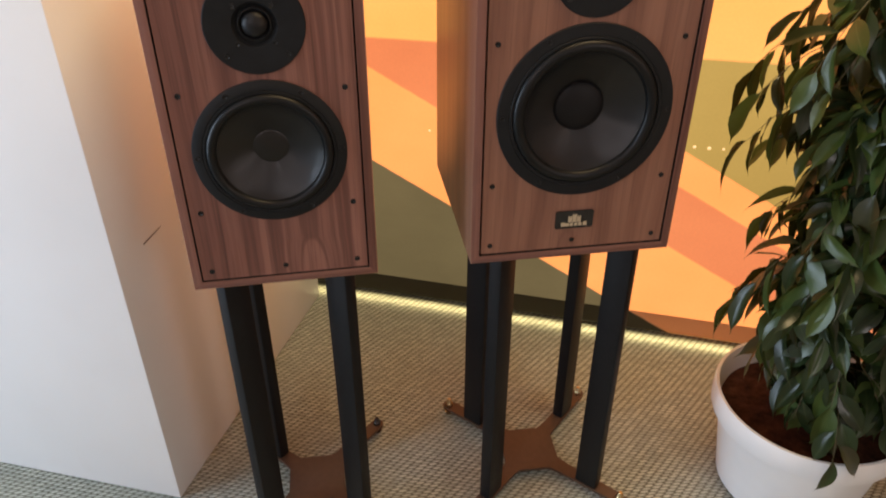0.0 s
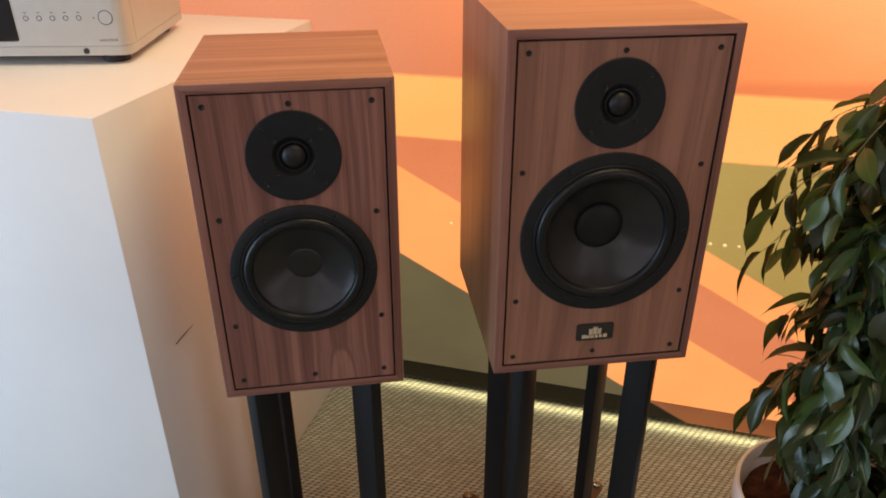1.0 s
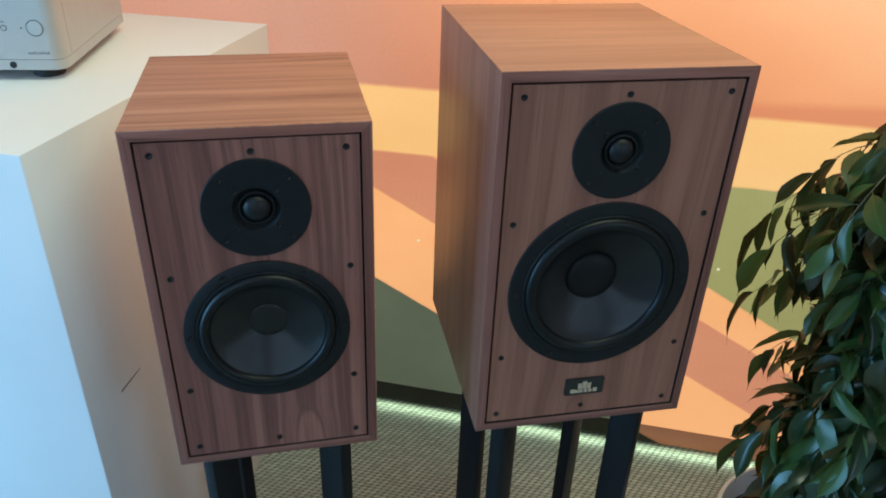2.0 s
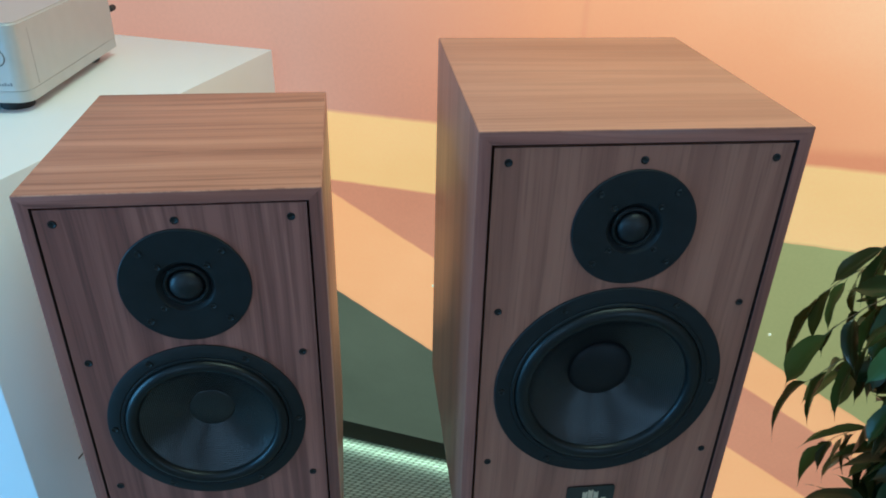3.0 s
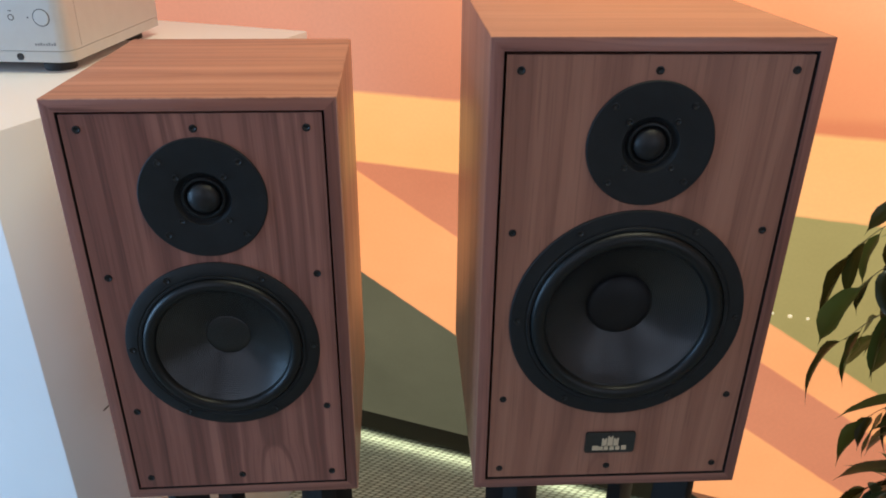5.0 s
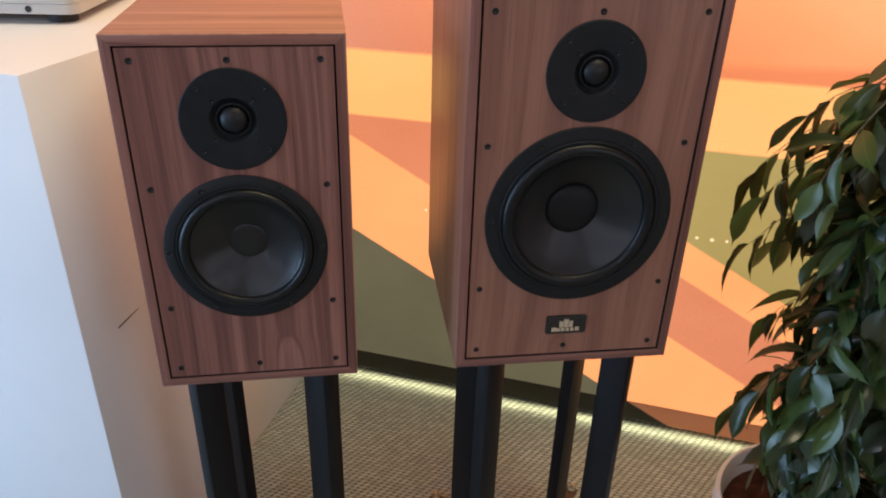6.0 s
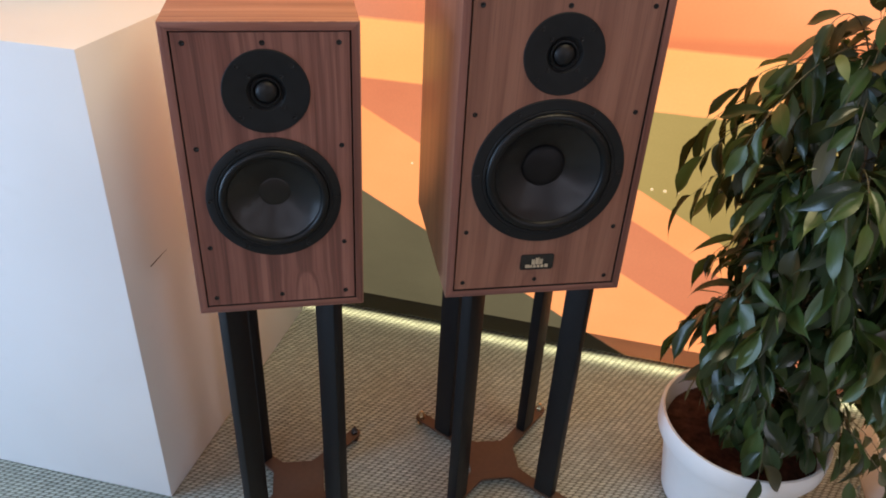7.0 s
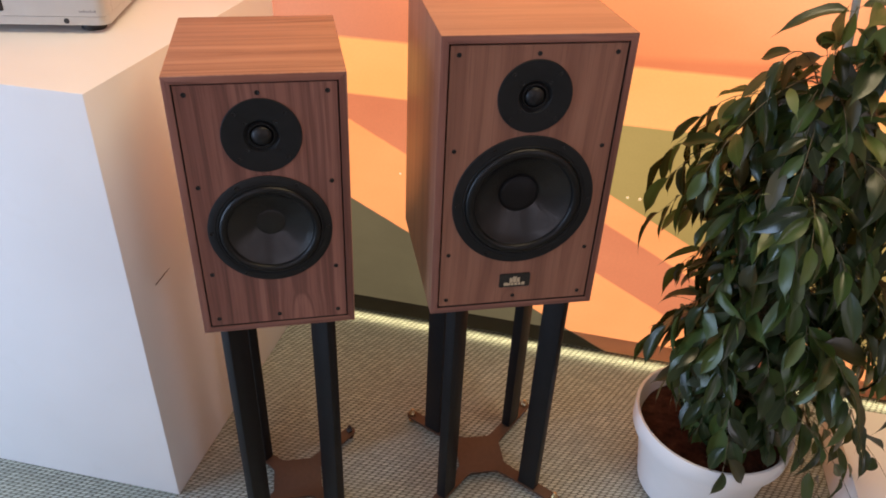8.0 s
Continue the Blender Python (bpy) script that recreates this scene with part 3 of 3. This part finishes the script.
def pierced(x0, x1, z0, z1, holes):
    """The front board with a round cut-out for each driver; holes from the lowest up."""
    bm = bmesh.new()
    seg = 96
    splits = [z0] + [((a[1] + a[2]) + (b[1] - b[2])) / 2 for a, b in zip(holes, holes[1:])] + [z1]
    for (cx, cz, r), low_z, top_z in zip(holes, splits, splits[1:]):
        r *= 0.97
        outer = []
        for i in range(seg):
            a = 2 * math.pi * (i + 0.5) / seg
            c, s = math.cos(a), math.sin(a)
            t = min(((x1 if c > 0 else x0) - cx) / c, ((top_z if s > 0 else low_z) - cz) / s)
            outer.append((cx + t * c, cz + t * s))
        for px, pz in ((x0, low_z), (x0, top_z), (x1, low_z), (x1, top_z)):
            k = min(range(seg), key=lambda i: (outer[i][0] - px) ** 2 + (outer[i][1] - pz) ** 2)
            outer[k] = (px, pz)
        ring = [(cx + r * math.cos(2 * math.pi * (i + 0.5) / seg), cz + r * math.sin(2 * math.pi * (i + 0.5) / seg)) for i in range(seg)]
        inner = [bm.verts.new((px, 0.0008, pz)) for px, pz in ring]
        back = [bm.verts.new((px, 0.016, pz)) for px, pz in ring]
        edge = [bm.verts.new((px, 0.0008, pz)) for px, pz in outer]
        low = [bm.verts.new((px, 0.016, pz)) for px, pz in outer]
        for i in range(seg):
            j = (i + 1) % seg
            bm.faces.new((inner[i], inner[j], edge[j], edge[i]))
            bm.faces.new((inner[j], inner[i], back[i], back[j]))
            bm.faces.new((edge[i], edge[j], low[j], low[i]))
    bmesh.ops.recalc_face_normals(bm, faces=bm.faces)
    return bm


def speaker(m, w, h, d, front, side, top_mat, tweeter, woofer, columns, rows, label, badge=False):
    sp = thing("bookshelf_speaker", m, label, "loudspeaker", "loudspeakers on stands")
    border, gap = 0.0116, 0.0027 if badge else 0.0021
    bm = bmesh.new()
    x = (0, border, w - border, w)
    z = (0, border, h - border, h)
    f = {}

    def v(i, k, y):
        key = (i, k, y)
        if key not in f:
            f[key] = bm.verts.new((i, y, k))
        return f[key]

    def quad(mat, *ps):
        face = bm.faces.new([v(*p) for p in ps])
        face.material_index = mat
        return face

    o = [(0, 0), (w, 0), (w, h), (0, h)]
    n = [(x[1], z[1]), (x[2], z[1]), (x[2], z[2]), (x[1], z[2])]
    for i in range(4):
        j = (i + 1) % 4
        quad(4 if i % 2 == 0 else 5, (*o[i], 0.0), (*o[j], 0.0), (*n[j], 0.0), (*n[i], 0.0))
        quad(2, (*n[i], 0.0), (*n[j], 0.0), (*n[j], 0.07), (*n[i], 0.07))
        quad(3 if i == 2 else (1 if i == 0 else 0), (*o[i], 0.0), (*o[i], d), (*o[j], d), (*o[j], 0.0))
    quad(2, *[(*p, 0.07) for p in n])
    quad(0, *[(*p, d) for p in reversed(o)])
    bmesh.ops.recalc_face_normals(bm, faces=bm.faces)
    outer = [e for e in bm.edges if all((abs(q.co.x) < 1e-6 or abs(q.co.x - w) < 1e-6) and (abs(q.co.z) < 1e-6 or abs(q.co.z - h) < 1e-6) for q in e.verts)]
    bmesh.ops.bevel(bm, geom=outer, offset=0.0011, segments=2, affect="EDGES", profile=0.5)
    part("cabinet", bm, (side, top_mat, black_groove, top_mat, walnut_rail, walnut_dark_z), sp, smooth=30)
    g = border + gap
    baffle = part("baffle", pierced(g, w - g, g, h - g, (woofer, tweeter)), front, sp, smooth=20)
    for cx in columns:
        for cz in rows:
            if cx == columns[1] and cz not in (rows[0], rows[-1]):
                continue
            add_screw(baffle, cx, 0.0009, cz)
    # tweeter
    tx, tz, tr = tweeter
    plate = part("tweeter", lathe([(tr, 0.0009), (tr, -0.0007), (tr - 0.0009, -0.0014), (0.0262, -0.0016), (0.0252, -0.0014), (0.0222, 0.0034), (0.0214, 0.0038), (0, 0.0038)], 72, at=(tx, 0, tz)), baffle_black, sp, "round black tweeter plate")
    part("dome_surround", lathe([(0.0205, 0.0038), (0.0202, 0.0016), (0.0190, 0.0004), (0.0174, 0.0002), (0.0158, 0.0014), (0.0149, 0.0036)], 48, at=(tx, 0, tz)), rubber, plate)
    part("dome", lathe([(0.0148 * math.cos(radians(a)), 0.0036 - 0.0095 * math.sin(radians(a))) for a in range(0, 91, 9)], 48, at=(tx, 0, tz)), dome_silk, plate, "domed dark silk diaphragm")
    for a in (45, 135, 225, 315):
        c, s = math.cos(radians(a)), math.sin(radians(a))
        add_screw(plate, tx + c * tr * 0.86, -0.0015, tz + s * tr * 0.86, 0.0034)
        add_screw(plate, tx + c * 0.0295, -0.0016, tz + s * 0.0295, 0.0031)
    # woofer
    wx, wz, wr = woofer
    prof = [(wr, 0.0009), (wr, -0.0008), (wr - 0.0010, -0.0016), (wr * 0.875, -0.0024), (wr * 0.868, -0.0018), (wr * 0.858, -0.0018), (wr * 0.852, -0.0028), (wr * 0.83, -0.0028), (wr * 0.822, -0.0012)]
    ring = part("woofer", lathe(prof, 88, at=(wx, 0, wz)), baffle_black, sp, "round black woofer with a woven cone")
    roll = [(wr * (0.822 - 0.065 + 0.065 * math.cos(radians(a))), -0.0012 - 0.0062 * math.sin(radians(a))) for a in range(0, 181, 15)]
    part("surround", lathe(roll + [(wr * 0.685, -0.0008)], 88, at=(wx, 0, wz)), rubber, ring, "rolled black rubber surround")
    depth, hub = wr * 0.25, 0.285 if badge else 0.235
    cone = [(wr * (0.688 - (0.688 - hub) * q / 8), -0.0009 + depth * (q / 8) ** 0.85) for q in range(9)]
    part("cone", lathe(cone, 88, at=(wx, 0, wz)), woven, ring, "glossy black woven cone")
    bulge = -0.075 if badge else -0.022
    cap = [(wr * (hub + 0.002) * math.cos(radians(a)), depth - 0.0010 + wr * bulge * math.sin(radians(a))) for a in range(0, 91, 10)]
    part("dust_cap", lathe(cap, 56, at=(wx, 0, wz)), cap_black if badge else woven, ring, "black dust cap")
    for a in (0, 60, 120, 180, 240, 300):
        add_screw(ring, wx + math.cos(radians(a)) * wr * 0.935, -0.0021, wz + math.sin(radians(a)) * wr * 0.935, 0.0034)
    if badge:
        bx, bz = w / 2 - 0.0006, 0.0596
        plate = part("badge", prism(rounded(bx - 0.0265, bx + 0.0265, bz - 0.0135, bz + 0.0135, 0.003), -0.0014, 0.001), badge_black, sp, "black badge with a gold tower emblem")
        em = bmesh.new()
        for dx, ww, zt in ((-0.0062, 0.0052, 0.0058), (0.0, 0.0056, 0.0085), (0.0062, 0.0052, 0.0058)):
            box(bx + dx - ww / 2, bx + dx + ww / 2, -0.0018, -0.001, bz - 0.004, bz + zt - 0.0016, bm=em)
            for t in (-1, 1):
                box(bx + dx + t * ww * 0.33 - 0.0009, bx + dx + t * ww * 0.33 + 0.0009, -0.0018, -0.001, bz + zt - 0.0015, bz + zt, bm=em)
        part("emblem", em, gilt, plate, "gold tower emblem", 0)
        bars = bmesh.new()
        for i, ww in enumerate((0.0062, 0.0052, 0.0046, 0.0046, 0.0044, 0.0052)):
            x0 = bx - 0.0185 + i * 0.0062
            box(x0, x0 + ww, -0.0018, -0.001, bz - 0.0098, bz - 0.0052 + (0.0012 if i in (0, 5) else 0), bm=bars)
        part("maker_mark", bars, gilt, plate, "gold printed mark", 0)
    return sp


speaker(pose(-0.4416, 0.7465, 0.5755, 0, 0, 27.0), 0.2466, 0.4398, 0.2626, walnut_dark_z, walnut_z, walnut_lit_small_x, (0.1237, 0.3486, 0.0567), (0.1233, 0.1919, 0.0932),
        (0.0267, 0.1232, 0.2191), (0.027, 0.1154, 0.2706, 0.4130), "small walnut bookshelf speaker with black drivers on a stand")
speaker(pose(-0.100, 0.8975, 0.5895, 0, 0, 26.0), 0.2862, 0.4785, 0.3134, walnut_shaded_z, walnut_shaded_z, walnut_lit_large_x, (0.1420, 0.3872, 0.0562), (0.1419, 0.2120, 0.1140),
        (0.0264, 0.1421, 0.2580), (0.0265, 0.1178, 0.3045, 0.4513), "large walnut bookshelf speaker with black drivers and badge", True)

# ---- plant ----
POT = (0.461, 1.212)
plant = thing("potted_fig_tree", pose(*POT, 0), "bushy dark green weeping fig in a white pot", "plant")
pot_prof = [(0, 0.002), (0.118, 0.002), (0.126, 0.006), (0.150, 0.162), (0.152, 0.167), (0.1642, 0.169), (0.1660, 0.173), (0.1664, 0.210), (0.164, 0.216), (0.159, 0.2155),
            (0.155, 0.205), (0.147, 0.150)]
part("pot", lathe(pot_prof, 96, "z"), pot_white, plant, "smooth white plastic pot with a wide rim")
sb = lathe([(0.1495, 0.168), (0.12, 0.171), (0.09, 0.174), (0.06, 0.173), (0.03, 0.176), (0, 0.177)], 60, "z")
for q in sb.verts:
    q.co.z += 0.006 * noise.noise(q.co * 38)
part("soil", sb, soil, plant, "reddish brown potting soil")
rod = lathe([(0, 0.12), (0.006, 0.12), (0.006, 1.135), (0.005, 1.139), (0, 1.14)], 20, "z")
rod.transform(pose(0.155, 0.0, 0, 0, -8, 0))
part("stake", rod, stake_grey, plant, "pale grey support stake")

rng = random.Random(11)


def leaf_mesh(name, material, length, width, droop, fold, bend):
    """A pointed leaf along +y on a short stalk, with a folded midrib and a drawn-out, hanging tip."""
    bm = bmesh.new()
    uv = bm.loops.layers.uv.new("UVMap")
    prof = ((-0.11, 0.035), (0.0, 0.05), (0.06, 0.36), (0.16, 0.74), (0.30, 0.98), (0.45, 1.0), (0.60, 0.93), (0.73, 0.72), (0.83, 0.42), (0.89, 0.17), (0.95, 0.055), (1.03, 0.012))
    wave, phase = rng.uniform(0.06, 0.2), rng.uniform(0, 6)
    rows, place = [], {}
    for t, wd in prof:
        y, hw = length * t, width * wd / 2
        z = -droop * length * max(t, 0) ** 1.8 - 0.5 * length * max(0.0, t - 0.84) ** 1.5
        row = []
        for s in (-1, -0.5, 0, 0.5, 1):
            v = bm.verts.new((s * hw + bend * length * max(t, 0) ** 2, y, z + fold * hw * abs(s) ** 1.3 + wave * hw * s * math.sin(8 * t + phase)))
            place[v] = (0.5 + s * hw, y)
            row.append(v)
        rows.append(row)
    for a, b in zip(rows, rows[1:]):
        for q in range(4):
            for loop in bm.faces.new((a[q], a[q + 1], b[q + 1], b[q])).loops:
                loop[uv].uv = place[loop.vert]
    return mesh_of(name, bm, material, 80)


leaves, weights = [], []
for mat, count, share in zip(leaf_mats, (9, 8, 3, 3), (4.4, 4.0, 1.0, 1.2)):
    for i in range(count):
        s = rng.uniform(0.78, 1.28)
        leaves.append(leaf_mesh("leaf", mat, 0.072 * s, 0.0325 * s * rng.uniform(0.85, 1.12), rng.uniform(0.02, 0.55), rng.uniform(-0.15, 0.55), rng.uniform(-0.14, 0.14)))
        weights.append(share)


def reach_at(z, a):
    """How far the twigs reach at a height, uneven round the stem."""
    keys = ((0.16, 0.07), (0.26, 0.10), (0.42, 0.145), (0.56, 0.165), (0.68, 0.20), (0.76, 0.235), (0.82, 0.235), (0.87, 0.165), (0.92, 0.09), (1.0, 0.05), (1.12, 0.03))
    r = keys[-1][1]
    for (z0, r0), (z1, r1) in zip(keys, keys[1:]):
        if z <= z1:
            r = r0 + (r1 - r0) * max(0, (z - z0)) / (z1 - z0)
            break
    right = max(0.0, math.cos(a + 0.5))
    return r * (1 + 1.3 * right * max(0.0, 1.0 - z)) * (0.86 + 0.5 * noise.noise(Vector((math.cos(a) * 1.7, math.sin(a) * 1.7, z * 6))))


for i, (dx, dy) in enumerate(((0.0, 0.0), (-0.014, 0.018), (0.016, -0.012), (-0.004, -0.02))):
    pts = [(dx + 0.018 * math.sin(6 * t + 2.1 * i), dy + 0.018 * math.cos(6 * t + 2.1 * i), 0.16 + 0.82 * t) for t in [j / 14 for j in range(15)]]
    part("stem", tube(pts, [0.0085 * (1 - 0.6 * j / 14) for j in range(15)], 8), bark, plant)

placed = []


def sprig(a, r, tip_z, rise, count, lift=0.0, first=0.25):
    """A twig that leaves the stem, arches out and hangs, with leaves to both sides of it."""
    base_z = min(0.98, max(0.30, tip_z + rise))
    p0 = Vector((0.02 * math.cos(a), 0.02 * math.sin(a), base_z))
    p2 = Vector((r * math.cos(a), r * math.sin(a), tip_z))
    p1 = p0.lerp(p2, 0.6) + Vector((0, 0, 0.05 + 0.22 * r + lift))
    curve = lambda t: p0 * (1 - t) ** 2 + p1 * 2 * t * (1 - t) + p2 * t * t
    part("twig", tube([curve(j / 9) for j in range(10)], [0.0014 * (1 - 0.7 * j / 9) for j in range(10)], 5), twig_green, plant)
    for j in range(count):
        t = min(1.0, first + (1 - first) * (j + rng.uniform(0.2, 0.9)) / count)
        p = curve(t)
        along = (curve(min(1, t + 0.05)) - curve(t - 0.05)).normalized()
        flank = along.cross(Vector((0, 0, 1))).normalized() * (1 if j % 2 else -1)
        way = along * rng.uniform(0.2, 0.9) + flank * rng.uniform(0.1, 0.95) + Vector((0, 0, rng.uniform(-1.25, 0.1)))
        if j == count - 1:
            way = along + Vector((rng.uniform(-0.2, 0.2), rng.uniform(-0.2, 0.2), rng.uniform(-0.5, 0.1)))
        way.normalize()
        face = Vector((math.cos(a) * 0.55, math.sin(a) * 0.55, 0.85)) + Vector([rng.uniform(-0.6, 0.6) for _ in range(3)])
        side = way.cross(face).normalized()
        m = Matrix((side * 0.86, way * 1.04, side.cross(way))).transposed().to_4x4()
        m.translation = p + way * 0.009
        # no leaf grows through the pot or into the soil
        reach = [p + way * d for d in (0.0, 0.03, 0.06, 0.09)]
        if any(q.z < 0.182 and q.xy.length < 0.175 or q.z < 0.222 and 0.14 < q.xy.length < 0.175 for q in reach):
            continue
        placed.append((m, rng.choices(range(len(leaves)), weights)[0], rng.uniform(0.72, 1.15)))


for i in range(165):
    a = i * 2.39996 + rng.uniform(-0.35, 0.35)
    tip_z = 0.2 + 0.73 * ((i + 0.5) / 165) ** 0.95
    r = reach_at(tip_z, a) * rng.uniform(0.55, 1.05)
    sprig(a, r, tip_z, rng.uniform(-0.10, 0.12) + 0.03, 5 + int(r * 40))
for i in range(20):
    sprig(rng.uniform(-0.55, 0.25), rng.uniform(0.23, 0.36), rng.uniform(0.13, 0.55), rng.uniform(0.05, 0.2), 8)
for i in range(12):
    sprig(rng.uniform(-2.4, 0.4), rng.uniform(0.03, 0.11), rng.uniform(0.94, 1.06), rng.uniform(-0.14, -0.05), 5, -0.03)
# single sprigs that stand out from the crown: heading, reach, height, rise, leaves
for a, r, z, rise, count in ((3.4, 0.15, 0.905, 0.02, 4), (3.1, 0.222, 0.80, 0.09, 9), (3.3, 0.218, 0.77, 0.08, 9), (3.25, 0.21, 0.70, 0.08, 8), (3.55, 0.17, 0.475, 0.06, 7), (3.35, 0.165, 0.43, 0.05, 6),
                             (3.7, 0.15, 0.36, 0.05, 6), (-1.7, 0.045, 1.10, -0.12, 4), (-1.9, 0.07, 1.04, -0.08, 4), (-0.5, 0.08, 1.05, -0.07, 6), (-0.9, 0.06, 1.10, -0.12, 5), (4.3, 0.12, 0.25, 0.10, 7), (4.9, 0.13, 0.22, 0.12, 7), (4.75, 0.185, 0.232, 0.10, 6),
                             (5.4, 0.14, 0.24, 0.1, 7), (-2.6, 0.11, 1.0, -0.03, 4), (3.25, 0.185, 0.885, 0.02, 6), (3.6, 0.13, 0.95, -0.01, 4)):
    sprig(a, r, z, rise, count, first=0.4)

placed.sort(key=lambda q: q[0].translation.y + 0.15 * q[0].translation.x)
for m, lf, s in placed[:300]:
    ob = new("leaf", leaves[lf])
    ob.parent = plant
    ob.matrix_local = m @ Matrix.Scale(s, 4)
rest = bmesh.new()
for m, lf, s in placed[300:]:
    start = len(rest.verts)
    rest.from_mesh(leaves[lf])
    rest.verts.ensure_lookup_table()
    rest.faces.ensure_lookup_table()
    mm = m @ Matrix.Scale(s, 4)
    slot = leaf_mats.index(leaves[lf].materials[0])
    for q in rest.verts[start:]:
        q.co = mm @ q.co
    for fc in rest.faces[-44:]:
        fc.material_index = slot
crown = part("foliage", rest, leaf_mats, plant, "dense dark glossy leaves", 80)
tagged(crown, kind="stuff")
